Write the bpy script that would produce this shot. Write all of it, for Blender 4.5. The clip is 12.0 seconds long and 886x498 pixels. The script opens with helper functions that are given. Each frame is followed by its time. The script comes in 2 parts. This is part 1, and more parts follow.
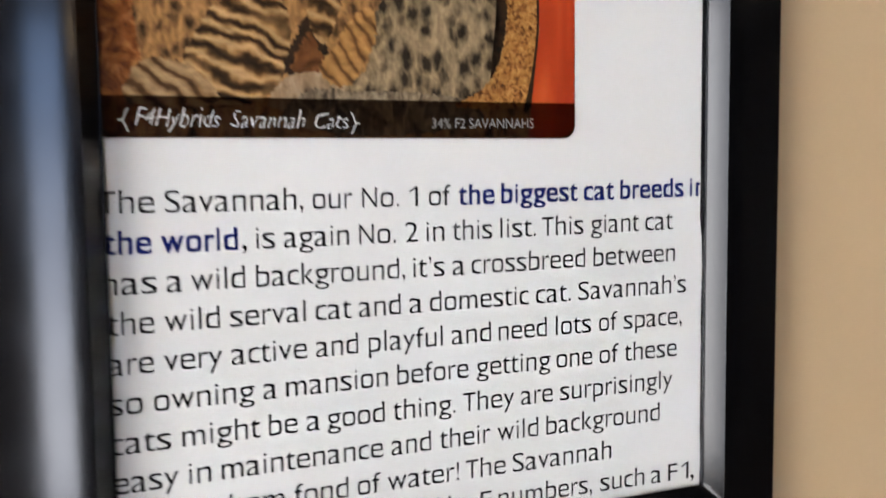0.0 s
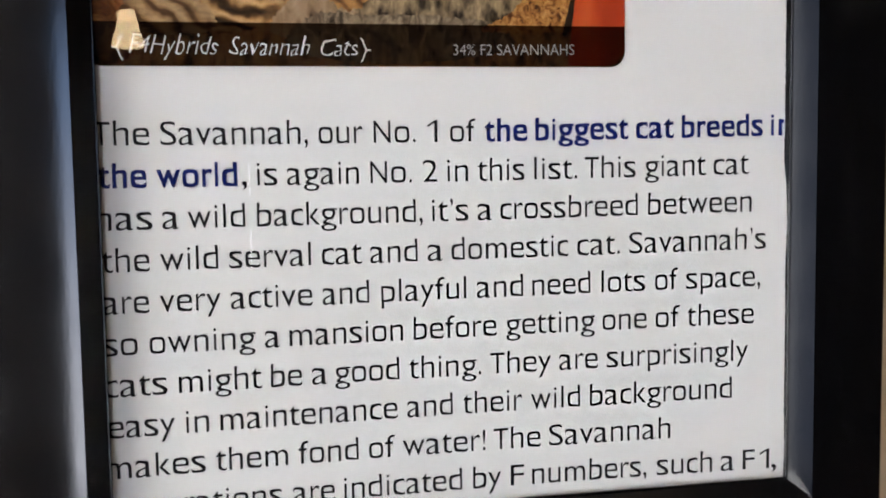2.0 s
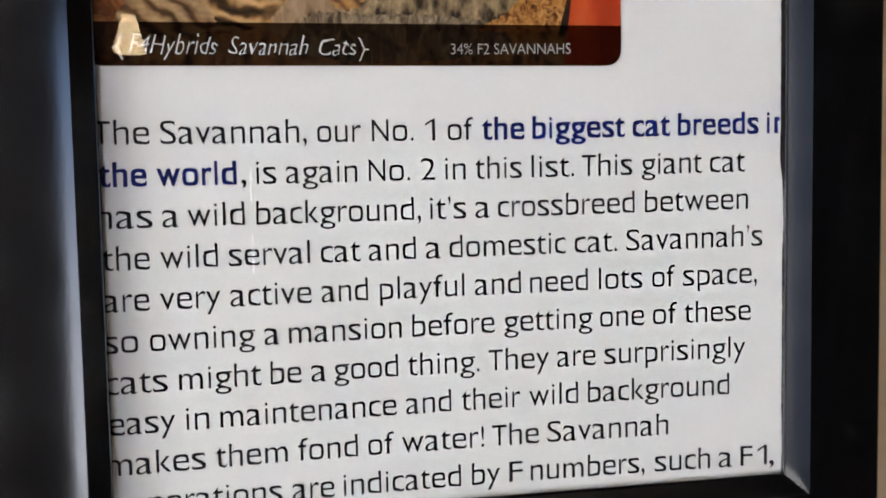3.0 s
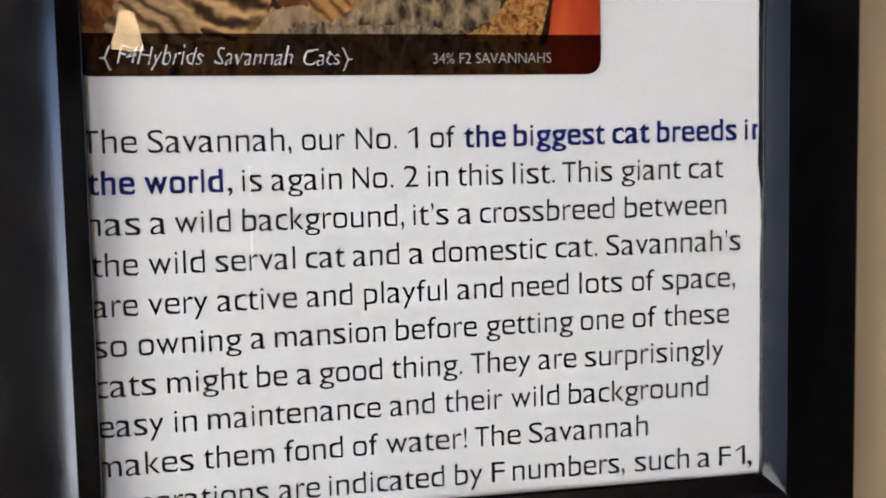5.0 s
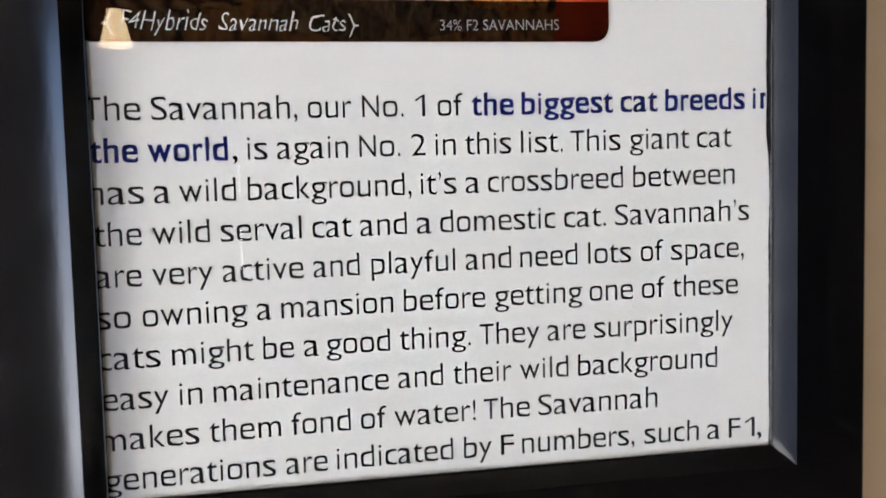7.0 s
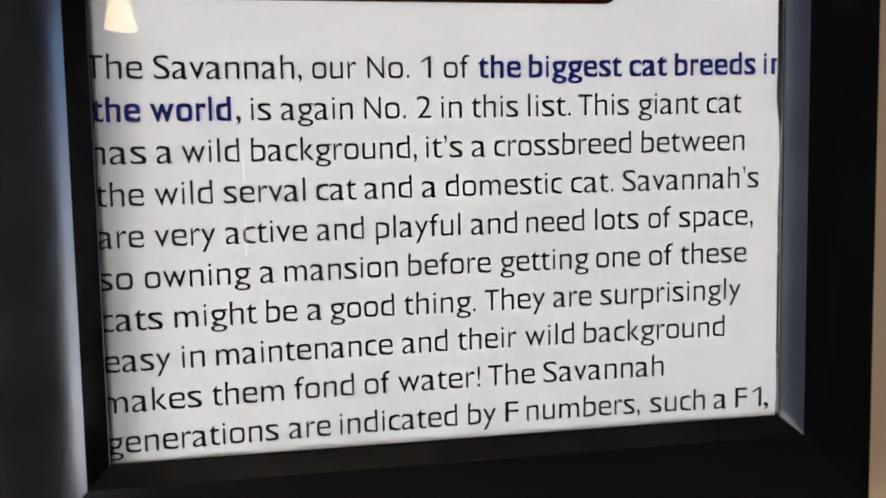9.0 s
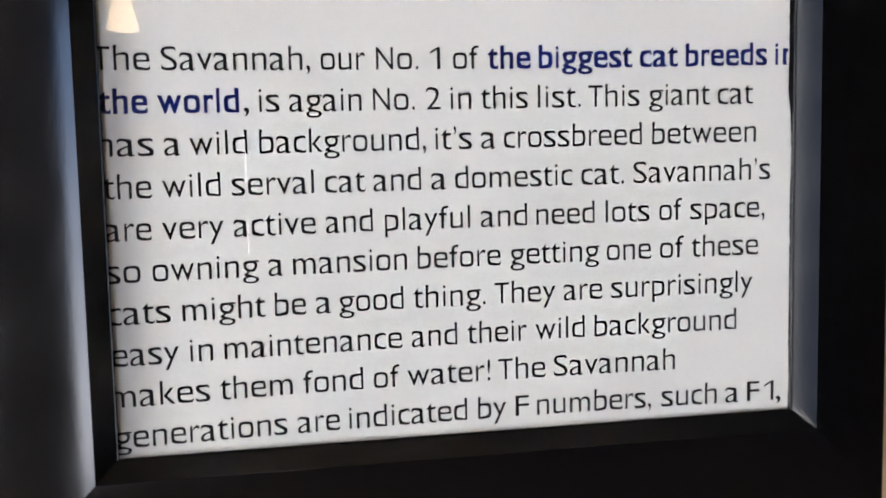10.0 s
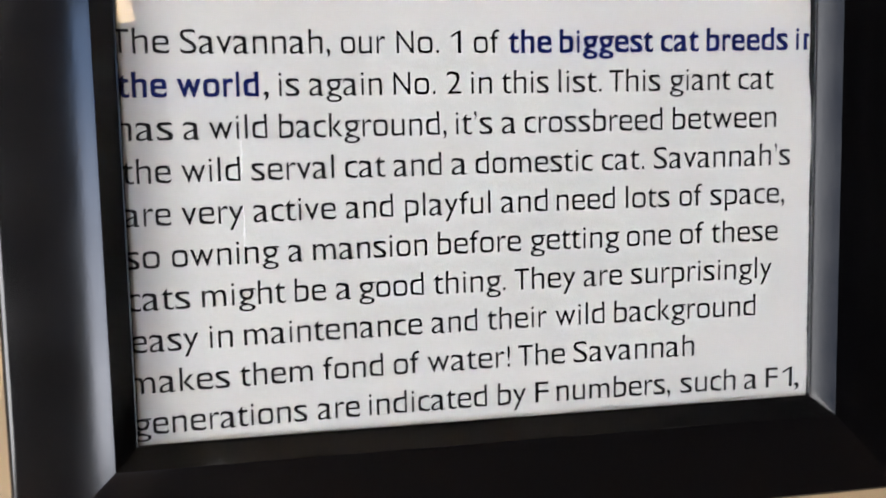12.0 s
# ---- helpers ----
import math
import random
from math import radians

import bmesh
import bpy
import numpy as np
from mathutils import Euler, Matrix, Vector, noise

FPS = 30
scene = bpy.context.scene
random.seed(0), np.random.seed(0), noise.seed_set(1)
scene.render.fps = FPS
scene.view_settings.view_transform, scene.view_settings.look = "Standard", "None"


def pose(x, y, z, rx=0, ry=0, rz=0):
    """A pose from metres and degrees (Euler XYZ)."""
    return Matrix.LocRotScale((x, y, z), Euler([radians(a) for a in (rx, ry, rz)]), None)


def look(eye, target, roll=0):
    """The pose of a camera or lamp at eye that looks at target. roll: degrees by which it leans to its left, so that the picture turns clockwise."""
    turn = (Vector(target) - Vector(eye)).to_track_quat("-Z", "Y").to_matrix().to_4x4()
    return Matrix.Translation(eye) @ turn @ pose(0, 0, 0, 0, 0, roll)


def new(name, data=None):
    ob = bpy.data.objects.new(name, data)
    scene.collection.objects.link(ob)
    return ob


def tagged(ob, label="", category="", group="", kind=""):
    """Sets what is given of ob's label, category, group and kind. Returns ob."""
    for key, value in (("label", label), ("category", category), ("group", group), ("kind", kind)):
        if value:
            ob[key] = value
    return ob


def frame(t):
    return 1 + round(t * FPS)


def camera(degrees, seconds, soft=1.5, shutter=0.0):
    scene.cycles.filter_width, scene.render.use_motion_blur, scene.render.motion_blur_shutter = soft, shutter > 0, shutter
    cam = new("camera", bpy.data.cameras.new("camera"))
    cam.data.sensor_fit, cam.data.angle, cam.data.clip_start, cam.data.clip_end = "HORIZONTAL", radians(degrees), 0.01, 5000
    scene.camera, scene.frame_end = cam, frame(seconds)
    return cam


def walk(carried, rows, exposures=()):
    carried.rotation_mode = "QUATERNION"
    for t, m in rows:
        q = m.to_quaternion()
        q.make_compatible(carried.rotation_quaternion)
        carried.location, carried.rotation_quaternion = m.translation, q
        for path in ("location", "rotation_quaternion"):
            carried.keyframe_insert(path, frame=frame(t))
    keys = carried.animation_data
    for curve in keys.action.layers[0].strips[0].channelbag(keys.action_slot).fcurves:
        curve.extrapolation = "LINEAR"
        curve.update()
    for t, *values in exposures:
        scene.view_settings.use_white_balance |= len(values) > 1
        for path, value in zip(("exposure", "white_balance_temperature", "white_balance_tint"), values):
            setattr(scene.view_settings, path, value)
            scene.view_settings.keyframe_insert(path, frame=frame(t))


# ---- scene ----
cam = camera(57.02, 12.0, soft=1.8, shutter=0.6)
PATH = [
    (0, (-0.08713, -0.23206, 1.50362), (0.62097, 1.63294, 1.36092), -0.69),
    (0.2, (-0.07484, -0.22681, 1.49558), (0.57119, 1.66255, 1.38177), -0.18),
    (0.3, (-0.07056, -0.22538, 1.49273), (0.52744, 1.68014, 1.386), 0.13),
    (0.5, (-0.06383, -0.22447, 1.49117), (0.44744, 1.70464, 1.36012), -0.25),
    (0.7, (-0.06192, -0.22198, 1.48633), (0.40016, 1.72013, 1.36525), -0.45),
    (1, (-0.05966, -0.21792, 1.48503), (0.38419, 1.72862, 1.36691), -0.67),
    (1.2, (-0.05666, -0.21499, 1.48578), (0.36794, 1.73525, 1.3582), -0.41),
    (1.5, (-0.05173, -0.21624, 1.48588), (0.33979, 1.74043, 1.35112), -0.67),
    (2, (-0.04363, -0.21986, 1.48441), (0.29464, 1.74709, 1.35529), -0.86),
    (2.5, (-0.04172, -0.21893, 1.48221), (0.28364, 1.75071, 1.36118), -1.18),
    (3, (-0.043, -0.22164, 1.4825), (0.29176, 1.74666, 1.36536), -1.06),
    (4.8, (-0.0402, -0.22537, 1.48464), (0.28614, 1.74387, 1.35975), -1.25),
    (5, (-0.03896, -0.22681, 1.48578), (0.29542, 1.74072, 1.35533), -1.13),
    (5.5, (-0.03522, -0.23129, 1.48443), (0.31054, 1.73487, 1.36334), -1.36),
    (6, (-0.04144, -0.2312, 1.4846), (0.32635, 1.73139, 1.37062), -1.20),
    (6.5, (-0.04428, -0.22596, 1.48008), (0.32613, 1.73515, 1.35026), -1.27),
    (7, (-0.04396, -0.22364, 1.47697), (0.31677, 1.73934, 1.34816), -1.42),
    (7.2, (-0.04468, -0.223, 1.47719), (0.31762, 1.73839, 1.32989), -1.11),
    (8.8, (-0.04411, -0.22051, 1.47165), (0.30561, 1.74101, 1.29796), -0.91),
    (9, (-0.04404, -0.22154, 1.47029), (0.30604, 1.74123, 1.31224), -1.07),
    (9.5, (-0.04349, -0.22196, 1.46938), (0.30247, 1.74202, 1.3174), -1.20),
    (10, (-0.04581, -0.21951, 1.46803), (0.29932, 1.74422, 1.31107), -1.23),
    (10.5, (-0.04748, -0.21516, 1.46713), (0.30796, 1.7465, 1.30726), -1.14),
    (11, (-0.04573, -0.21225, 1.46705), (0.31328, 1.74806, 1.29878), -1.29),
    (11.5, (-0.04748, -0.21627, 1.46682), (0.31284, 1.74378, 1.29828), -1.27),
    (12, (-0.05249, -0.21704, 1.46651), (0.30478, 1.74272, 1.28844), -1.20),
]
walk(cam, [(t, look(eye, target, roll)) for t, eye, target, roll in PATH],
     exposures=[(0, 0.51), (0.3, 0.44), (0.8, 0.33), (1.2, 0.33), (2.5, 0.33), (5.5, 0.37), (7, 0.37), (9.5, 0.37), (12, 0.38)])

# ---- world, lights, exposure ----
world = bpy.data.worlds.new("world")
scene.world = world
world.use_nodes = True
wn = world.node_tree
sky = wn.nodes.new("ShaderNodeTexSky")
sky.sky_type, sky.sun_disc, sky.sun_elevation, sky.sun_rotation = "NISHITA", False, radians(38), radians(150)
wn.links.new(sky.outputs[0], wn.nodes["Background"].inputs[0])
wn.nodes["Background"].inputs[1].default_value = 0.12


# ---- materials ----
def material(name, colour, rough=0.5, metal=0.0, specular=0.5):
    m = bpy.data.materials.new(name)
    m.use_nodes = True
    b = m.node_tree.nodes["Principled BSDF"]
    b.inputs["Base Color"].default_value = (*colour, 1)
    b.inputs["Roughness"].default_value = rough
    b.inputs["Metallic"].default_value = metal
    b.inputs["Specular IOR Level"].default_value = specular
    return m


def node(m, kind, **values):
    n = m.node_tree.nodes.new(kind)
    for key, value in values.items():
        n.inputs[key.replace("_", " ")].default_value = value
    return n


def link(m, a, b):
    m.node_tree.links.new(a, b)


def bsdf(m):
    return m.node_tree.nodes["Principled BSDF"]


def place_of(m, stretch=(1, 1, 1), turn=(0, 0, 0)):
    c = node(m, "ShaderNodeTexCoord")
    s = node(m, "ShaderNodeMapping", Scale=stretch, Rotation=turn)
    link(m, c.outputs["Object"], s.inputs["Vector"])
    return s.outputs[0]


def ramp(m, source, stops):
    r = node(m, "ShaderNodeValToRGB")
    while len(r.color_ramp.elements) < len(stops):
        r.color_ramp.elements.new(0.5)
    for e, (at, colour) in zip(r.color_ramp.elements, stops):
        e.position, e.color = at, (*colour, 1)
    link(m, source, r.inputs[0])
    return r.outputs[0]


def noise_of(m, scale, detail=4, rough=0.55, stretch=(1, 1, 1), warp=0.0, turn=(0, 0, 0)):
    n = node(m, "ShaderNodeTexNoise", Scale=scale, Detail=detail, Roughness=rough, Distortion=warp)
    link(m, place_of(m, stretch, turn), n.inputs["Vector"])
    return n.outputs["Fac"]


def mixed(m, a, b, fac, mode="MIX"):
    x = node(m, "ShaderNodeMix")
    x.data_type, x.blend_type = "RGBA", mode
    for socket, value in ((x.inputs[6], a), (x.inputs[7], b), (x.inputs[0], fac)):
        if isinstance(value, bpy.types.NodeSocket):
            link(m, value, socket)
        else:
            socket.default_value = value if isinstance(value, float) else (*value, 1)
    return x.outputs[2]


def bump(m, source, strength, distance):
    b = node(m, "ShaderNodeBump", Strength=strength, Distance=distance)
    link(m, source, b.inputs["Height"])
    link(m, b.outputs[0], bsdf(m).inputs["Normal"])


def plain(name, a, b, scale, rough=0.6, relief=0.0, depth=0.001):
    """A surface whose colour drifts between two near tones at two scales, with fine relief."""
    m = material(name, a, rough)
    low, high = noise_of(m, scale), noise_of(m, scale * 14, 6)
    tone = mixed(m, mixed(m, a, b, low), b, mixed(m, (0, 0, 0), (0.5, 0.5, 0.5), high))
    link(m, tone, bsdf(m).inputs["Base Color"])
    if relief:
        bump(m, high, relief, depth)
    return m


def glow(name, colour, strength):
    m = bpy.data.materials.new(name)
    m.use_nodes = True
    m.node_tree.nodes.remove(bsdf(m))
    e = node(m, "ShaderNodeEmission", Color=(*colour, 1), Strength=strength)
    link(m, e.outputs[0], m.node_tree.nodes["Material Output"].inputs[0])
    return m


def daylight(name, low, high, z0, z1, shade=None):
    """Distance outside a window: pale ground haze below, bluer sky above."""
    m = glow(name, (1, 1, 1), 1)
    c = node(m, "ShaderNodeTexCoord")
    s = node(m, "ShaderNodeSeparateXYZ")
    link(m, c.outputs["Object"], s.inputs[0])
    r = node(m, "ShaderNodeMapRange", From_Min=z0, From_Max=z1)
    link(m, s.outputs["Z"], r.inputs["Value"])
    e = next(n for n in m.node_tree.nodes if n.type == "EMISSION")
    tone = mixed(m, low, high, r.outputs[0])
    if shade:      # glow dimmed from y to y towards this colour, for a duller rail reflection
        q = node(m, "ShaderNodeMapRange", From_Min=shade[0], From_Max=shade[1], To_Min=0.0, To_Max=1.0)
        link(m, s.outputs["Y"], q.inputs["Value"])
        tone = mixed(m, tone, shade[2], q.outputs[0])
    link(m, tone, e.inputs["Color"])
    return m


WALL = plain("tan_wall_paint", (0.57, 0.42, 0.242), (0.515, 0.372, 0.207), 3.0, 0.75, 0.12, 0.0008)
# Unseen walls and window frames: kept this dark so glass and rails reflect little.
DARK_WALL = plain("unseen_wall_dark", (0.055, 0.040, 0.030), (0.045, 0.032, 0.023), 3.0, 0.8, 0.1)
CEILING = plain("ceiling_paint", (0.80, 0.72, 0.60), (0.76, 0.68, 0.56), 2.0, 0.85, 0.1)
FLOOR = plain("brown_carpet", (0.16, 0.11, 0.075), (0.11, 0.075, 0.05), 6.0, 0.95, 0.4)
TRIM = plain("dark_brown_trim_paint", (0.06, 0.045, 0.034), (0.05, 0.037, 0.027), 4.0, 0.4)

BLACK = material("black_lacquer", (0.003, 0.003, 0.0035), 0.2, specular=0.42)
link(BLACK, ramp(BLACK, noise_of(BLACK, 60, 5), [(0.3, (0.12, 0.12, 0.12)), (0.75, (0.17, 0.17, 0.17))]), bsdf(BLACK).inputs["Roughness"])
bump(BLACK, noise_of(BLACK, 900, 3), 0.03, 0.0003)
BACKING = plain("dark_backing_board", (0.02, 0.019, 0.018), (0.03, 0.028, 0.026), 40, 0.8)

PAPER = material("white_paper", (0.86, 0.845, 0.815), 0.6, specular=0.2)
link(PAPER, ramp(PAPER, noise_of(PAPER, 18, 3), [(0.3, (0.845, 0.83, 0.80)), (0.7, (0.88, 0.865, 0.835))]), bsdf(PAPER).inputs["Base Color"])
bump(PAPER, noise_of(PAPER, 25, 2), 0.045, 0.0006)
INK = material("black_ink", (0.010, 0.010, 0.012), 0.6, specular=0.12)
BLUE_INK = material("blue_ink", (0.003, 0.011, 0.135), 0.6, specular=0.12)
CAPTION_INK = material("white_ink", (0.85, 0.84, 0.82), 0.5)
GREY_INK = material("pale_grey_ink", (0.52, 0.49, 0.46), 0.5)

GLASS = bpy.data.materials.new("clear_glass")
GLASS.use_nodes = True
GLASS.node_tree.nodes.remove(bsdf(GLASS))
clear = node(GLASS, "ShaderNodeBsdfTransparent", Color=(0.985, 0.99, 0.987, 1))
shine = node(GLASS, "ShaderNodeBsdfGlossy", Roughness=0.012)
facing = node(GLASS, "ShaderNodeLayerWeight", Blend=0.5)
steep = node(GLASS, "ShaderNodeMath")
steep.operation, steep.inputs[1].default_value = "POWER", 5.0
angle = node(GLASS, "ShaderNodeMapRange", To_Min=0.04, To_Max=1.0)
link(GLASS, facing.outputs["Facing"], steep.inputs[0])
link(GLASS, steep.outputs[0], angle.inputs["Value"])
both = node(GLASS, "ShaderNodeMixShader")
wave = node(GLASS, "ShaderNodeBump", Strength=0.02, Distance=0.0001)
link(GLASS, noise_of(GLASS, 30, 1), wave.inputs["Height"])
link(GLASS, wave.outputs[0], shine.inputs["Normal"])
link(GLASS, angle.outputs[0], both.inputs[0])
link(GLASS, clear.outputs[0], both.inputs[1])
link(GLASS, shine.outputs[0], both.inputs[2])
link(GLASS, both.outputs[0], GLASS.node_tree.nodes["Material Output"].inputs[0])


def print_of(name, stops, scale, stretch=(1, 1, 1), warp=1.0, turn=0.0, detail=5):
    """Printed mottled colour."""
    m = material(name, stops[0][1], 0.6, specular=0.12)
    link(m, ramp(m, noise_of(m, scale, detail, 0.6, stretch, warp, (0, turn, 0)), stops), bsdf(m).inputs["Base Color"])
    return m


# ---- mesh helpers ----
def mesh_of(bm, name, mat, smooth=None):
    me = bpy.data.meshes.new(name)
    bmesh.ops.recalc_face_normals(bm, faces=bm.faces)
    bm.to_mesh(me)
    bm.free()
    me.materials.append(mat)
    if smooth is not None:
        me.shade_smooth()
        me.set_sharp_from_angle(angle=radians(smooth))
    return me


def part(name, bm, mat, parent, label="", smooth=None):
    ob = new(name, mesh_of(bm, name, mat, smooth))
    ob.parent = parent
    return tagged(ob, label)


def add_box(bm, x0, x1, y0, y1, z0, z1, bevel=0.0):
    size = Matrix.Diagonal((x1 - x0, y1 - y0, z1 - z0, 1))
    made = bmesh.ops.create_cube(bm, size=1, matrix=Matrix.Translation(((x0 + x1) / 2, (y0 + y1) / 2, (z0 + z1) / 2)) @ size)
    if bevel:
        edges = {e for v in made["verts"] for e in v.link_edges}
        bmesh.ops.bevel(bm, geom=list(edges), offset=bevel, segments=2, profile=0.5, affect="EDGES")
    return bm


def box(*a, **k):
    return add_box(bmesh.new(), *a, **k)


def structure(name, bm, mat, label, category):
    return tagged(new(name, mesh_of(bm, name, mat)), label, category, kind="structure")


def sheet(outline, y):
    """A flat face from an outline of x, z."""
    bm = bmesh.new()
    bm.faces.new([bm.verts.new((x, y, z)) for x, z in outline])
    return bm


def wall_with_hole(axis, at, thick, a0, a1, z1, h0, h1, hz0, hz1):
    """A wall square to an axis, from a0 to a1 along the other one, with one opening through it."""
    bm = bmesh.new()
    for b0, b1, c0, c1 in ((a0, h0, 0, z1), (h1, a1, 0, z1), (h0, h1, 0, hz0), (h0, h1, hz1, z1)):
        if c1 - c0 > 1e-4:
            if axis == "y":
                add_box(bm, b0, b1, at, at + thick, c0, c1)
            else:
                add_box(bm, at, at + thick, b0, b1, c0, c1)
    return bm


# ---- the room: all but the north wall unseen, added for reflections and bounce ----
WALL_Y, X0, X1, Y0, TOP = 0.008, -3.4, 4.6, -3.4, 2.6
structure("wall_north", box(X0 - 0.15, X1 + 0.15, WALL_Y, WALL_Y + 0.12, 0, TOP), WALL, "tan painted wall behind the framed sign", "wall")
structure("wall_east", box(X1, X1 + 0.12, Y0, WALL_Y, 0, TOP), DARK_WALL, "unseen side wall, dark brown to keep reflections low", "wall")
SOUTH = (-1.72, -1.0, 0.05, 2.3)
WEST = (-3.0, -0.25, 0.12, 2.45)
structure("wall_south", wall_with_hole("y", Y0 - 0.15, 0.15, X0 - 0.15, X1 + 0.15, TOP, *SOUTH), DARK_WALL, "unseen far wall with a tall bright window, dark brown to keep reflections low", "wall")
structure("wall_west", wall_with_hole("x", X0 - 0.15, 0.15, Y0, WALL_Y, TOP, *WEST), DARK_WALL, "unseen wall with a wide window, dark brown to keep reflections low", "wall")
structure("floor", box(X0 - 0.15, X1 + 0.15, Y0 - 0.15, WALL_Y + 0.12, -0.1, 0), FLOOR, "brown carpeted floor of the room", "floor")
structure("ceiling", box(X0 - 0.15, X1 + 0.15, Y0 - 0.15, WALL_Y + 0.12, TOP, TOP + 0.1), CEILING, "plain off-white ceiling", "ceiling")


def window(name, axis, at, h0, h1, z0, z1, label):
    w = tagged(new(name), label, "window", kind="structure")
    f = 0.035

    def member(kind, b0, b1, c0, c1, mat, d0, d1):
        bm = box(b0, b1, at + d0, at + d1, c0, c1) if axis == "y" else box(at + d0, at + d1, b0, b1, c0, c1)
        ob = part(kind, bm, mat, w)
        return ob

    for b0, b1, c0, c1 in ((h0, h0 + f, z0, z1), (h1 - f, h1, z0, z1), (h0 + f, h1 - f, z0, z0 + f), (h0 + f, h1 - f, z1 - f, z1)):
        member("window_frame", b0, b1, c0, c1, TRIM, 0.04, 0.1)
    member("pane", h0 + f, h1 - f, z0 + f, z1 - f, GLASS, 0.066, 0.072).visible_shadow = False
    return w


window("window_1", "y", Y0 - 0.15, *SOUTH, "tall brown-framed window full of daylight")
window("window_2", "x", X0 - 0.15, *WEST, "wide brown-framed side window with bluish daylight")
BRIGHT = daylight("bright_daylight", (11.0, 11.2, 12.6), (2.6, 3.8, 6.4), 0.4, 2.0)
# One end of this backdrop is painted dim so the right rail's slope reflects less.
DIM = daylight("dim_daylight", (11.8, 11.5, 11.6), (12.2, 12.1, 12.8), 0.3, 2.4, (-1.6, -1.05, (0.40, 0.52, 0.84)))
structure("backdrop_south", box(-3.2, 0.2, Y0 - 0.62, Y0 - 0.6, -0.6, 3.6), BRIGHT, "pale daylight outside the tall window", "backdrop")
structure("backdrop_west", box(X0 - 0.62, X0 - 0.6, -5.2, 1.0, -0.4, 3.6), DIM, "daylight outside the side window, one end dimmed for the rail's reflection", "backdrop")

# ---- pendant lamp, seen as a warm reflection in the glass ----
lamp = tagged(new("pendant_lamp"), "small warm glowing cone pendant lamp on a cord", "lamp")
LAMP = (-0.460, -1.95, 1.914)
bm = bmesh.new()
bmesh.ops.create_cone(bm, cap_ends=False, segments=40, radius1=0.040, radius2=0.017, depth=0.09, matrix=Matrix.Translation(LAMP))
bmesh.ops.solidify(bm, geom=bm.faces[:], thickness=0.003)
part("shade", bm, glow("warm_shade", (1.0, 0.72, 0.42), 9), lamp, "glowing amber shade", 40)
bm = bmesh.new()
bmesh.ops.create_cone(bm, cap_ends=True, segments=12, radius1=0.003, radius2=0.003, depth=TOP - LAMP[2] - 0.06,
                      matrix=Matrix.Translation((LAMP[0], LAMP[1], (TOP + LAMP[2] + 0.06) / 2)))
part("cord", bm, BACKING, lamp)

# ---- added glowing strip on the far wall, stands in for the thin bright streak in the glass ----
slit = tagged(new("slit_glow"), "slim glowing strip added for a bright streak in the glass", "lamp")
STREAK = glow("slit_emission", (1, 0.98, 0.94), 7)
for z0, z1 in ((1.182, 1.355), (1.494, 1.633)):
    part("strip", box(-0.2665, -0.2595, Y0 + 0.012, Y0 + 0.02, z0, z1, bevel=0.002), STREAK, slit)
part("back_plate", box(-0.272, -0.254, Y0, Y0 + 0.012, 1.147, 1.681, bevel=0.002), BACKING, slit)

# ---- the picture frame ----
L, R, B, T = -0.0937, 0.0967, 1.3992, 1.6785      # the lips of the rebate
FRAME = tagged(new("picture_frame"), "black lacquered picture frame with rounded moulding on a tan wall", "picture frame")


def moulding_profile():
    """Distance outwards from the lip, and height towards the room, round the section: an undercut lip with a fine bead, a steep slope, a broad falling face."""
    p = [(0.0007, -0.0025), (0.0007, -0.0004), (0.0, 0.0018)]
    p += [(0.0003 - 0.0003 * math.cos(a), 0.0018 + 0.0003 * math.sin(a)) for a in np.radians(range(15, 106, 15))]
    p.append((0.00062, 0.0019))
    u, h = p[-1]
    for i in range(12):
        tilt = radians(54.0 + 3.0 * (i + 0.5) / 12)
        u, h = u + 0.0072 / 12 * math.cos(tilt), h + 0.0072 / 12 * math.sin(tilt)
        p.append((u, h))
    n = 24
    for i in range(n):
        s = (i + 0.5) / n
        tilt = radians(0.5 + 12.5 * s ** 0.52)
        u, h = u + 0.0249 / n, h - 0.0249 / n * math.tan(tilt)
        p.append((u, h))
    for a in np.radians((30, 40, 50, 60, 75, 90)):
        p.append((u + 0.0016 * (math.sin(a) - math.sin(radians(28))) / 0.55, h - 0.003 * (math.cos(radians(28)) - math.cos(a))))
    p += [(p[-1][0], -WALL_Y), (0.008, -WALL_Y), (0.008, -0.0025)]
    return p


PROFILE = moulding_profile()


def rail(name, inward, label=""):
    """One mitred rail of the frame. inward: the side on which it stands."""
    bm = bmesh.new()
    rings = []
    for end in (0, 1):
        ring = []
        for u, h in PROFILE:
            if inward in "LR":
                x = L - u if inward == "L" else R + u
                z = (B - u, T + u)[end]
            else:
                x = (L - u, R + u)[end]
                z = B - u if inward == "B" else T + u
            ring.append(bm.verts.new((x, -h, z)))
        rings.append(ring)
    n = len(PROFILE)
    for i in range(n):
        bm.faces.new((rings[0][i], rings[0][(i + 1) % n], rings[1][(i + 1) % n], rings[1][i]))
    for ring in rings:
        bm.faces.new(ring)
    return part(name, bm, BLACK, FRAME, label, 25)


for side in "LRBT":
    rail("rail", side)
part("backing_board", box(L - 0.007, R + 0.007, 0.0030, 0.0058, B - 0.007, T + 0.007), BACKING, FRAME, "dark backing board behind the paper")
pane = part("glass_pane", box(L - 0.006, R + 0.006, -0.0011, -0.0006, B - 0.006, T + 0.006), GLASS, FRAME, "clear glossy glass pane")
pane.visible_shadow = False

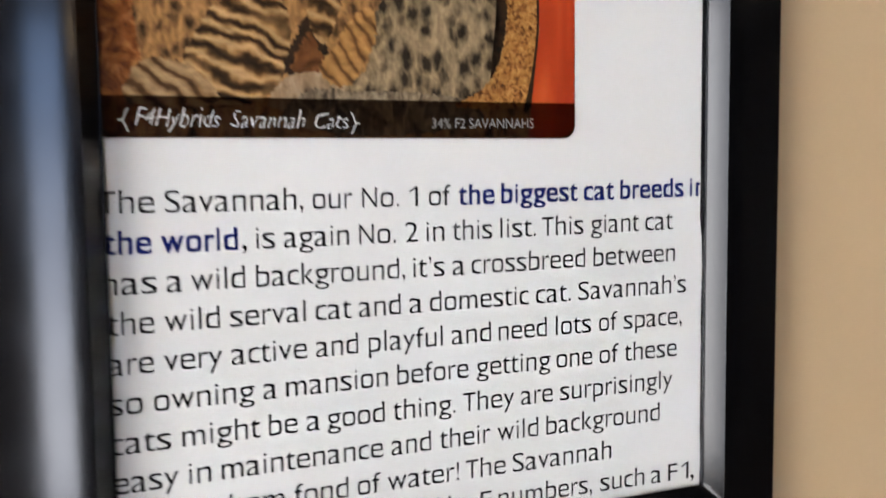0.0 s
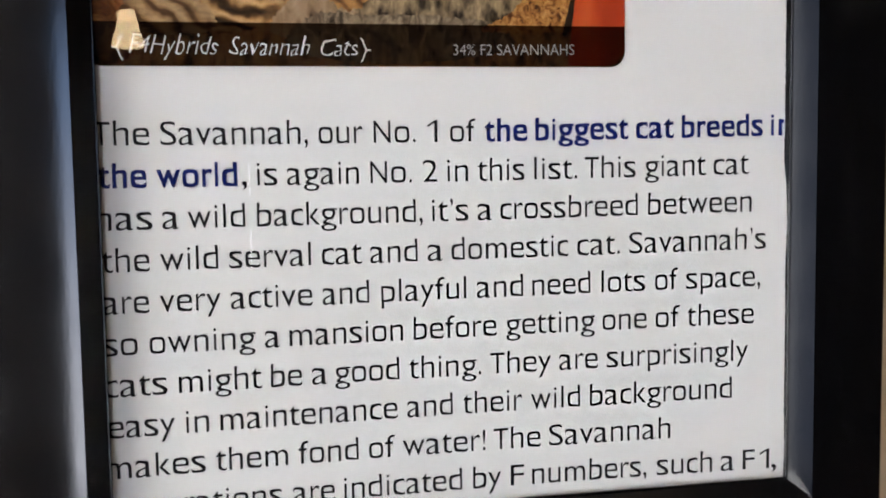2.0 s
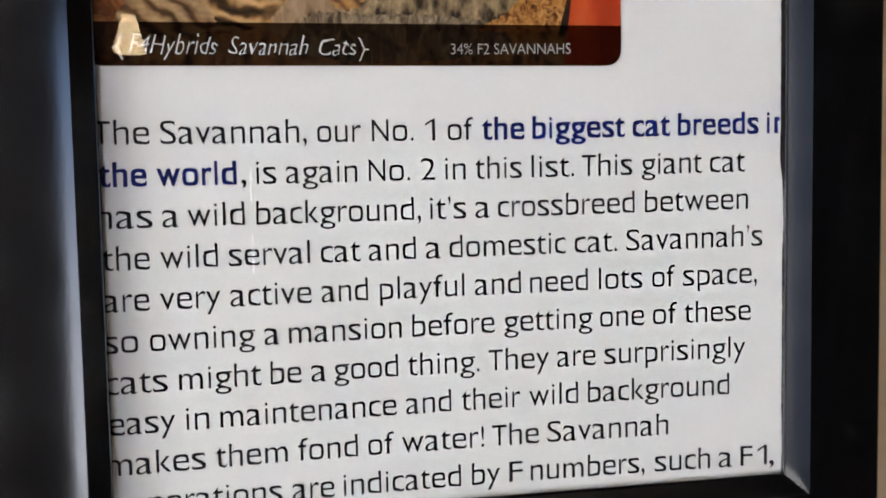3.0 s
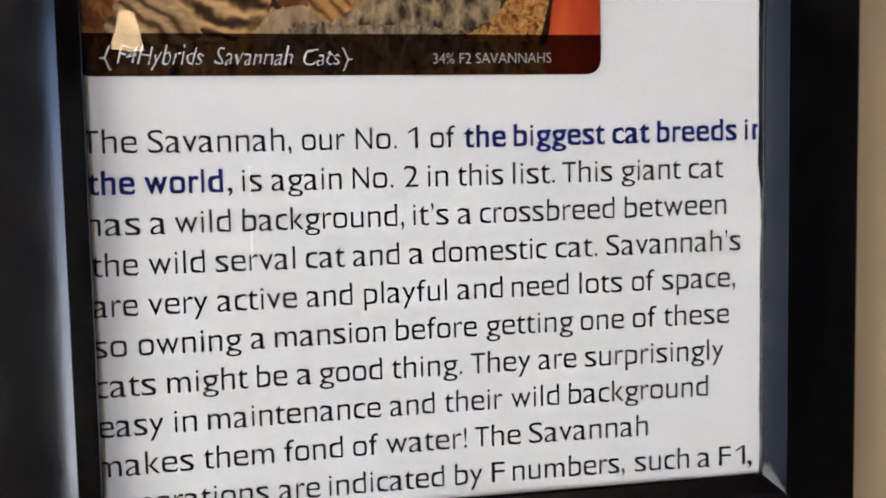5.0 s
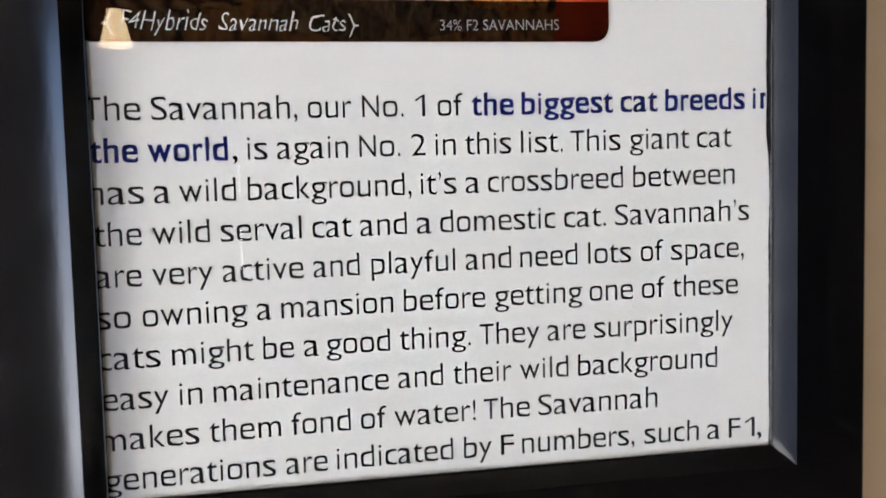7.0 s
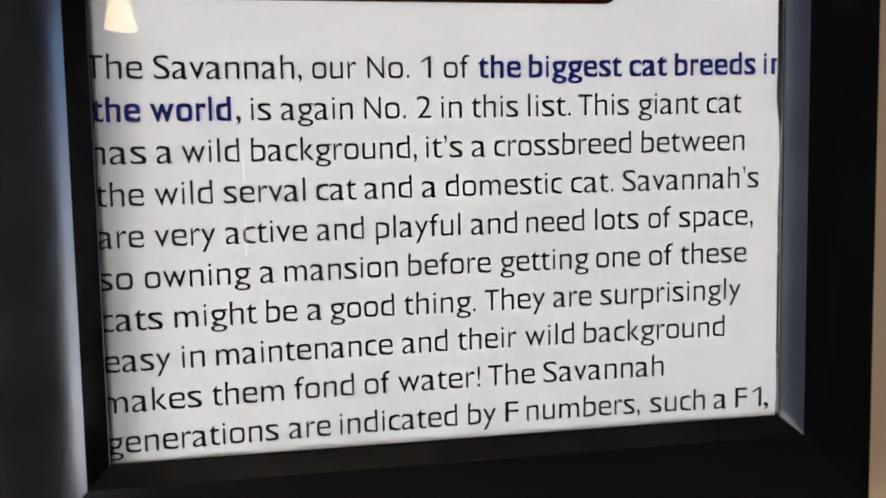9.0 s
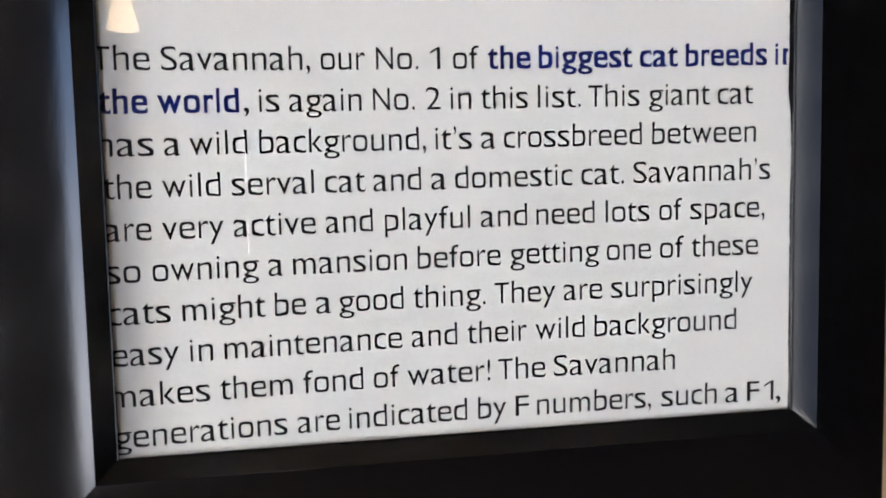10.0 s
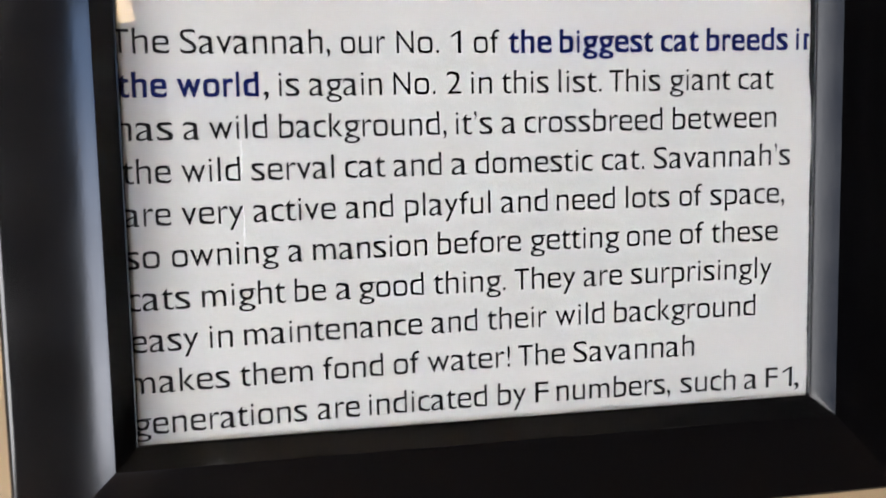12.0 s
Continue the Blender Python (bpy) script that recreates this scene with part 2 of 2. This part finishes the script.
# ---- the printed sheet ----
POSTER = tagged(new("poster"), "white printed paper sheet with a photo and large text behind glass", "poster")
EDGE, PRINT_END = 0.0970, 0.0959
random.seed(4)
steps = 240
right = []
for i in range(steps + 1):
    z = B - 0.004 + (T - B + 0.008) * i / steps
    right.append((EDGE + 0.0003 * noise.noise((z * 60, 0, 0)) + 0.0003 * noise.noise((z * 700, 3, 0)) - 0.0008 * min(max((z - 1.486) / 0.008, 0), 1), z))
part("paper", sheet([(L - 0.004, B - 0.004)] + right + [(L - 0.004, T + 0.004)], 0.0), PAPER, POSTER, "white paper with a roughly cut edge")


def glyphs(text, thin):
    """A flat mesh of a text in the built-in font, one em high, on the x axis."""
    data = bpy.data.curves.new("text", "FONT")
    data.body, data.size, data.offset, data.resolution_u = text, 1.0, thin, 4
    ob = bpy.data.objects.new("text", data)
    me = bpy.data.meshes.new_from_object(ob)
    bm = bmesh.new()
    bm.from_mesh(me)
    bpy.data.objects.remove(ob)
    bpy.data.meshes.remove(me)
    return bm


def cap_height():
    bm = glyphs("H", 0)
    top = max(v.co.y for v in bm.verts)
    bm.free()
    return top


CAP, LOW = cap_height(), 0.449      # heights of a capital and of a small letter in the built-in font, in ems
XHEIGHT, ASCENDER, DESCENDER = 0.735, 1.055, 0.90      # of the print, in capital heights; the last as a share of the font's own
# the print's letters: where the ink begins, where it ends and how far the pen moves on, in thousandths of an em
WIDTHS = {c: tuple(map(int, w.split("-"))) for c, w in (pair.split(":") for pair in (
    "a:40-452-511 b:75-505-553 c:48-412-440 d:48-478-553 e:48-488-532 f:24-330-318 g:34-520-530 h:76-481-556 i:82-164-246 k:76-490-497 l:84-164-252 "
    "m:76-778-853 n:76-481-556 o:48-498-546 p:75-505-553 r:76-352-363 s:42-418-466 t:20-322-338 u:74-480-556 v:16-450-467 w:24-706-729 y:16-450-467 "
    "T:14-484-498 S:40-484-528 N:80-590-668 F:80-480-516 .:64-142-209 ,:44-150-205 !:82-166-252 ':60-136-190 2:50-470-558 1:70-330-558").split())}
CAPITALS, ROUND = "TSNF2!", "abcdeghnopqrstuS2"


def squared(u, v, n=4.0):
    """Pushes a round form in the box from -1 to 1 out towards a rounded square, and leaves the box's corners in place."""
    r = math.hypot(u, v)
    k = r / max((abs(u) ** n + abs(v) ** n) ** (1 / n), 1e-6)
    k = 1 + (k - 1) * min(max((1.414 - r) / 0.414, 0), 1)
    return u * k, v * k


def letter(c, thin):
    """One letter of the built-in font, drawn narrower and squarer, as the print has it: x in thousandths of an em, y in capital heights."""
    if c == "1":
        bm = bmesh.new()
        bm.faces.new([bm.verts.new((70 + 260 * x, y, 0)) for x, y in ((0.69, 0), (1.0, 0), (1.0, 1.0), (0.76, 1.0), (0.0, 0.77), (0.08, 0.69), (0.69, 0.87))])
        return bm
    bm = glyphs("," if c == "'" else c, thin)      # the print's apostrophe is a raised comma
    lo, hi = min(v.co.x for v in bm.verts), max(v.co.x for v in bm.verts)
    top = max(v.co.y for v in bm.verts)
    begin, end, _ = WIDTHS[c]
    for v in bm.verts:
        u, y = 2 * (v.co.x - lo) / (hi - lo) - 1, v.co.y
        if c in CAPITALS:
            if c in ROUND:
                u, w = squared(u, 2 * y / CAP - 1, 2.6)
                y = (w + 1) / 2 * CAP
            y = y / CAP
        elif c == ".":
            y = y / CAP
        elif c in ",'":
            y = 1.15 * y / CAP + (0.84 if c == "'" else 0)
        else:
            if c in ROUND and -0.012 <= y <= LOW + 0.012:
                u, w = squared(u, 2 * y / LOW - 1)
                y = (w + 1) / 2 * LOW
            if y <= 0:
                y = y * DESCENDER / CAP
            elif y <= LOW + 0.012 or c not in "bdfhiklt":
                y = y * XHEIGHT / LOW
            else:
                peak = 0.92 if c == "t" else 1.0 if c == "i" else ASCENDER
                y = XHEIGHT + (y - LOW) / (top - LOW) * (peak - XHEIGHT)
        v.co = (begin + (u + 1) / 2 * (end - begin), y, 0)
    return bm


def merge(bm, g):
    me = bpy.data.meshes.new("word")
    g.to_mesh(me)
    g.free()
    bm.from_mesh(me)
    bpy.data.meshes.remove(me)


def set_word(bm, text, x0, x1, z, thin, clip=None, y=-0.00012):
    """A word of the print, set letter by letter between x0 and x1."""
    pens, pen = [], 0
    for c in text:
        pens.append(pen)
        pen += WIDTHS[c][2]
    first, last = WIDTHS[text[0]][0], pens[-1] + WIDTHS[text[-1]][1]
    for c, pen in zip(text, pens):
        g = letter(c, thin)
        for v in g.verts:
            v.co = (x0 + (pen + v.co.x - first) / (last - first) * (x1 - x0), y, z + v.co.y * 0.00590)
        if clip is not None:
            bmesh.ops.bisect_plane(g, geom=g.verts[:] + g.edges[:] + g.faces[:], plane_co=(clip, 0, 0), plane_no=(1, 0, 0), clear_outer=True)
        merge(bm, g)


def add_word(bm, text, x0, x1, z, em, thin, y):
    """A word in the built-in font as it is."""
    g = glyphs(text, thin)
    lo, hi = min(v.co.x for v in g.verts), max(v.co.x for v in g.verts)
    for v in g.verts:
        v.co = (x0 + (v.co.x - lo) / (hi - lo) * (x1 - x0), y, z + v.co.y * em)
    merge(bm, g)


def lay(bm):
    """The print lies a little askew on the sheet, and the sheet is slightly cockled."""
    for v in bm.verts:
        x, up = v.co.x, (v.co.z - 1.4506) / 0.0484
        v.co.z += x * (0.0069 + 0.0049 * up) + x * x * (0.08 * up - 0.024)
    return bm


def line(n, words, bold=()):
    """One printed line: words with their starts and ends in millimetres."""
    z = 1.4992 - 0.01076 * n
    black, blue = bmesh.new(), bmesh.new()
    for i, (text, a, b) in enumerate(words):
        strong = i in bold
        if strong:
            set_word(blue, text, a / 1000 + 0.00015, b / 1000 + 0.00015, z, 0.0115, PRINT_END if b > 96 else None, -0.00014)
        set_word(blue if strong else black, text, a / 1000, b / 1000, z, 0.0115 if strong else -0.003, PRINT_END if b > 96 else None)
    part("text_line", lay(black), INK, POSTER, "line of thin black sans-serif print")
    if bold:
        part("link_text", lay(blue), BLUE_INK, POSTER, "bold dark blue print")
    else:
        blue.free()


line(0, [("The", -95.4, -81.7), ("Savannah,", -78.9, -41.6), ("our", -38.8, -27.2), ("No.", -24.2, -12.9), ("1", -9.7, -6.9), ("of", -3.4, 3.7),
         ("the", 6.3, 18.1), ("biggest", 20.6, 47.6), ("cat", 50.1, 61.3), ("breeds", 63.9, 88.9), ("in", 91.7, 98.2)], (6, 7, 8, 9, 10))
line(1, [("the", -94.4, -82.9), ("world", -80.3, -60.2), (",", -58.9, -57.6), ("is", -55.0, -49.9), ("again", -47.2, -28.4), ("No.", -25.3, -14.1), ("2", -11.0, -7.1),
         ("in", -4.3, 1.4), ("this", 4.2, 17.3), ("list.", 20.2, 32.6), ("This", 34.9, 49.9), ("giant", 52.8, 71.3), ("cat", 73.8, 84.8)], (0, 1))
line(2, [("has", -95.7, -81.8), ("a", -79.1, -75.3), ("wild", -72.9, -58.4), ("background,", -55.3, -11.3), ("it's", -8.7, 1.3), ("a", 4.1, 7.9),
         ("crossbreed", 10.4, 50.6), ("between", 53.8, 85.8)])
line(3, [("the", -94.4, -82.8), ("wild", -80.1, -65.6), ("serval", -62.7, -41.6), ("cat", -38.7, -28.1), ("and", -25.7, -12.9), ("a", -10.0, -6.1),
         ("domestic", -3.5, 29.9), ("cat.", 32.6, 45.2), ("Savannah's", 48.1, 90.4)])
line(4, [("are", -94.5, -83.3), ("very", -80.6, -65.2), ("active", -62.6, -41.5), ("and", -38.7, -26.3), ("playful", -23.0, 0.5), ("and", 3.6, 16.7),
         ("need", 19.4, 36.4), ("lots", 39.7, 52.8), ("of", 55.9, 62.9), ("space,", 65.5, 88.8)])
line(5, [("so", -95.0, -86.5), ("owning", -83.5, -56.7), ("a", -54.1, -50.5), ("mansion", -47.8, -17.3), ("before", -14.3, 8.9), ("getting", 11.7, 37.7),
         ("one", 40.0, 53.3), ("of", 56.1, 63.5), ("these", 65.9, 86.8)])
line(6, [("cats", -95.2, -79.6), ("might", -76.6, -55.4), ("be", -52.9, -44.8), ("a", -42.0, -38.2), ("good", -36.0, -18.5), ("thing.", -15.7, 4.4),
         ("They", 7.1, 24.7), ("are", 27.2, 38.5), ("surprisingly", 41.3, 85.1)])
line(7, [("easy", -94.6, -77.9), ("in", -75.1, -69.3), ("maintenance", -66.4, -19.2), ("and", -16.4, -3.8), ("their", -0.8, 16.1), ("wild", 18.7, 33.2),
         ("background", 36.2, 80.0)])
line(8, [("makes", -95.6, -70.6), ("them", -67.8, -49.0), ("fond", -46.2, -30.1), ("of", -27.2, -20.1), ("water!", -17.9, 5.4), ("The", 7.8, 21.4),
         ("Savannah", 24.0, 60.7)])
line(9, [("generations", -95.0, -50.9), ("are", -47.9, -36.8), ("indicated", -34.2, -1.4), ("by", 1.8, 9.9), ("F", 12.6, 16.5), ("numbers,", 18.9, 53.3),
         ("such", 56.6, 73.9), ("a", 76.8, 80.8), ("F", 83.7, 87.6), ("1", 89.1, 92.3), (",", 93.0, 94.6)])

# ---- the photo, as plain mottled shapes ----
PX0, PX1, PZ0, PZ1, PR = -0.0965, 0.0467, 1.5190, 1.6176, 0.0042


def rounded(x0, x1, z0, z1, r, n=8):
    out = []
    for cx, cz, a0 in ((x1 - r, z0 + r, -90), (x1 - r, z1 - r, 0), (x0 + r, z1 - r, 90), (x0 + r, z0 + r, 180)):
        out += [(cx + r * math.cos(radians(a0 + 90 * i / n)), cz + r * math.sin(radians(a0 + 90 * i / n))) for i in range(n + 1)]
    return out


def blob(points, n=26, rough=0.9):
    """A closed smooth outline through some corner points, with a frayed edge."""
    out, k = [], len(points)
    for i in range(k):
        a, b, c, d = (Vector(points[(i + j - 1) % k]) for j in range(4))
        for s in range(n):
            t = s / n
            p = 0.5 * (2 * b + (c - a) * t + (2 * a - 5 * b + 4 * c - d) * t * t + (3 * b - a - 3 * c + d) * t ** 3)
            out.append((p.x + rough * noise.noise((p.x * 1.3, p.y * 1.3, 1)), p.y + rough * noise.noise((p.x * 1.3, p.y * 1.3, 7))))
    return out


def striped(name, stops, scale, turn, warp, fine=260):
    """Printed bands that wander, broken up by fine streaks."""
    m = material(name, stops[0][1], 0.6, specular=0.12)
    w = node(m, "ShaderNodeTexWave", Scale=scale, Distortion=warp, Detail=3.0, Detail_Scale=1.3, Detail_Roughness=0.5)
    link(m, place_of(m, (1, 1, 1), (0, turn, 0)), w.inputs["Vector"])
    streak = ramp(m, noise_of(m, fine, 5, 0.65, (0.6, 1, 1.7)), [(0.3, (0.50, 0.46, 0.42)), (0.7, (1.22, 1.16, 1.06))])
    gap = ramp(m, noise_of(m, 95, 3, 0.5), [(0.53, (0, 0, 0)), (0.74, (0.6, 0.6, 0.6))])      # where the bands break off
    tone = mixed(m, mixed(m, ramp(m, w.outputs["Fac"], stops), stops[-2][1], gap), streak, 1.0, "MULTIPLY")
    link(m, tone, bsdf(m).inputs["Base Color"])
    return m


def spotted(name, ground, dark, scale, size, fine=330):
    """Printed ground with soft dark spots of uneven size."""
    m = material(name, ground, 0.6, specular=0.12)
    v = node(m, "ShaderNodeTexVoronoi", Scale=scale, Randomness=0.9)
    warp = node(m, "ShaderNodeVectorMath")
    jog = node(m, "ShaderNodeTexNoise", Scale=400.0, Detail=3.0)
    place = place_of(m, (1.0, 1, 0.62), (0, 0.4, 0))
    link(m, place, jog.inputs["Vector"])
    shrink = node(m, "ShaderNodeVectorMath")
    shrink.operation = "MULTIPLY"
    shrink.inputs[1].default_value = (0.0042, 0.0042, 0.0042)
    link(m, jog.outputs["Color"], shrink.inputs[0])
    link(m, place, warp.inputs[0])
    link(m, shrink.outputs[0], warp.inputs[1])
    link(m, warp.outputs[0], v.inputs["Vector"])
    spot = ramp(m, v.outputs["Distance"], [(size, dark), (size + 0.40, ground)])
    streak = ramp(m, noise_of(m, fine, 6, 0.7, (1.6, 1, 0.6)), [(0.3, (0.38, 0.36, 0.33)), (0.72, (1.7, 1.6, 1.42))])
    link(m, mixed(m, spot, streak, 1.0, "MULTIPLY"), bsdf(m).inputs["Base Color"])
    return m


BASE = spotted("tawny_spot_print", (0.40, 0.215, 0.085), (0.05, 0.024, 0.010), 240, 0.14)
STRIPES = striped("striped_print", [(0.0, (0.026, 0.013, 0.006)), (0.30, (0.12, 0.058, 0.021)), (0.66, (0.40, 0.23, 0.09)), (1.0, (0.62, 0.41, 0.20))], 66, 1.2, 8.5)
PAW = striped("amber_print", [(0.0, (0.15, 0.07, 0.022)), (0.25, (0.38, 0.19, 0.06)), (0.9, (0.55, 0.30, 0.105))], 80, 0.6, 5.0)
RUST = print_of("rust_print", [(0.3, (0.07, 0.015, 0.004)), (0.48, (0.24, 0.07, 0.016)), (0.62, (0.42, 0.17, 0.045)), (0.78, (0.55, 0.28, 0.09))], 150, (1, 1, 1), 1.8, 0.5)
GREY = spotted("grey_spot_print", (0.34, 0.255, 0.155), (0.025, 0.017, 0.011), 230, 0.22)
FUZZ = print_of("grey_brown_print", [(0.32, (0.03, 0.02, 0.012)), (0.5, (0.18, 0.13, 0.08)), (0.7, (0.40, 0.31, 0.20))], 240, (1.4, 1, 0.7), 1.2, 0.3)
OCHRE = print_of("ochre_print", [(0.36, (0.08, 0.024, 0.006)), (0.48, (0.36, 0.15, 0.035)), (0.65, (0.58, 0.30, 0.095))], 480, (1, 1, 1), 1.0)
RED = print_of("red_print", [(0.3, (0.34, 0.03, 0.010)), (0.5, (0.52, 0.06, 0.016)), (0.62, (0.66, 0.13, 0.03)), (0.75, (0.78, 0.28, 0.07))], 34, (2.4, 1, 0.45), 0.4, 0.5, 2)
DARK = print_of("dark_brown_print", [(0.35, (0.012, 0.008, 0.005)), (0.7, (0.05, 0.022, 0.010))], 200)
UMBER = print_of("umber_print", [(0.35, (0.07, 0.022, 0.006)), (0.7, (0.26, 0.095, 0.03))], 160)
CREAM = striped("cream_print", [(0.06, (0.10, 0.048, 0.018)), (0.30, (0.28, 0.165, 0.075)), (0.9, (0.50, 0.34, 0.18))], 66, 0.9, 7.0)
PALE = print_of("pale_tan_print", [(0.3, (0.07, 0.042, 0.022)), (0.5, (0.32, 0.21, 0.115)), (0.7, (0.48, 0.35, 0.22))], 150, (1.5, 1, 0.5), 1.4, 0.2, 3)

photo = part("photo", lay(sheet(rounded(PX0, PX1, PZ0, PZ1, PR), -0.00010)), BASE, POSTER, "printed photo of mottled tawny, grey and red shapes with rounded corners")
layer = [0.00010]


def patch(name, mat, outline):
    layer[0] += 0.000012
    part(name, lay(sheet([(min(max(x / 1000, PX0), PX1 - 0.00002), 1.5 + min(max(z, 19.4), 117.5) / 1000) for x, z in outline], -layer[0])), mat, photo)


patch("rust_shape", RUST, blob([(-97, 18), (-84, 24), (-83, 33), (-84.5, 46), (-85.5, 56), (-86, 66), (-84, 80), (-88, 100), (-97, 112)]))
patch("striped_shape", STRIPES, blob([(-75, 29), (-55, 29), (-46, 37), (-44, 52), (-50, 60), (-62, 57), (-70, 47)]))
patch("cream_shape", CREAM, blob([(-88, 29), (-72, 27), (-64, 30), (-68, 36), (-76, 40), (-84, 39)]))
patch("dark_shape", DARK, blob([(-46, 38), (-42.5, 48), (-38.5, 54), (-34.5, 47), (-32.5, 39), (-39, 36.5)]))
patch("umber_shape", UMBER, blob([(-44, 38.5), (-41.5, 45), (-38.8, 49), (-36, 45), (-34.2, 39.5), (-39, 37.8)]))
patch("striped_shape", STRIPES, blob([(-39, 54), (-35, 46), (-31, 52), (-29, 62), (-36, 64)]))
patch("grey_shape", GREY, blob([(-30, 30), (-22, 40), (-20, 52), (-12, 70), (4, 78), (19, 68), (21.5, 50), (16, 35), (10, 30)]))
patch("pale_shape", PALE, blob([(-50, 28), (-46, 36), (-38, 38.2), (-31, 36), (-27, 30), (-34, 26)]))
patch("fuzzy_shape", FUZZ, blob([(-46, 24), (-39, 33), (-27, 33), (-10, 33), (9, 31), (13, 24), (-18, 20)]))
patch("amber_shape", PAW, blob([(-36, 40), (-31, 46), (-27, 53), (-21, 57), (-19, 50), (-22, 42), (-27, 35), (-33, 35)]))
patch("dark_shape", DARK, blob([(17, 36), (21.5, 47), (23.0, 60), (21, 72), (19, 68), (20, 55), (19, 46)]))
patch("ochre_shape", OCHRE, blob([(6, 29), (14, 34), (20, 42), (23, 55), (22, 72), (30, 80), (33.5, 66), (33, 50), (31, 38), (29, 29)]))
patch("dark_shape", DARK, blob([(28.5, 28), (31, 38), (33, 52), (33.2, 66), (34.2, 60), (33, 42), (31, 30)], rough=0.2))
patch("red_shape", RED, [(30, 19.2), (32.0, 36), (34, 52), (34, 66), (31, 90), (26, 117), (46.7, 117.0), (46.7, 23), (44, 20.0), (41, 19.2)])

# the see-through dark caption band along the photo's foot
VEIL = bpy.data.materials.new("dark_veil")
VEIL.use_nodes = True
VEIL.node_tree.nodes.remove(bsdf(VEIL))
veil = node(VEIL, "ShaderNodeBsdfTransparent", Color=(0.27, 0.225, 0.20, 1))
link(VEIL, veil.outputs[0], VEIL.node_tree.nodes["Material Output"].inputs[0])
foot = [(x, z) for x, z in rounded(PX0, PX1, PZ0, PZ1, PR) if z < PZ0 + PR + 1e-5]
foot = [p for p in foot if p[0] > 0] + [(PX1, 1.5300), (PX0, 1.5300)] + [p for p in foot if p[0] < 0]
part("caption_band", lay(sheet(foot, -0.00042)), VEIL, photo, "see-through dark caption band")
cap = bmesh.new()
add_word(cap, "34% F2 SAVANNAHS", -0.0022, 0.0318, 1.5224, em=0.0029 / CAP, thin=-0.008, y=-0.00046)
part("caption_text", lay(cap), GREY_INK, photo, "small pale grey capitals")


def handwriting(bm, text, x0, x1, z, height):
    """A slanted, uneven word, as if written with a felt pen."""
    first = len(bm.verts)
    add_word(bm, text, x0, x1 - 0.0008, z, em=height / CAP, thin=-0.012, y=-0.00046)
    bm.verts.ensure_lookup_table()
    for v in bm.verts[first:]:
        x, up = v.co.x, v.co.z - z
        v.co.x = x + 0.26 * up + 0.00040 * noise.noise((x * 700, up * 600, 0))
        v.co.z = z + up * (1 + 0.30 * noise.noise((x * 450, 2, 0))) + 0.00075 * noise.noise((x * 520, up * 300, 5))


def brace(bm, x, z, height, side):
    pts = []
    for i in range(17):
        s = i / 16
        bulge = 0.0009 * (1 - abs(2 * s - 1)) ** 3 - 0.0007 * (2 * s - 1) ** 4
        pts.append((x + side * (bulge - 0.0002), z + height * s))
    rows = [(bm.verts.new((px - 0.0002, -0.00046, pz)), bm.verts.new((px + 0.0002, -0.00046, pz))) for px, pz in pts]
    for (a, b), (c, d) in zip(rows, rows[1:]):
        bm.faces.new((a, b, d, c))
    mid = z + height / 2
    bm.faces.new([bm.verts.new((x + side * u, -0.00046, mid + w)) for u, w in ((0.0002, -0.0002), (0.0017, -0.0002), (0.0017, 0.0002), (0.0002, 0.0002))])


mark = bmesh.new()
handwriting(mark, "F4Hybrids", -0.0857, -0.0637, 1.5222, 0.0048)
handwriting(mark, "Savannah", -0.0612, -0.0402, 1.5222, 0.0046)
handwriting(mark, "Cats", -0.0381, -0.0276, 1.5222, 0.0046)
brace(mark, -0.0882, 1.5206, 0.0062, -1)
brace(mark, -0.0262, 1.5206, 0.0062, 1)
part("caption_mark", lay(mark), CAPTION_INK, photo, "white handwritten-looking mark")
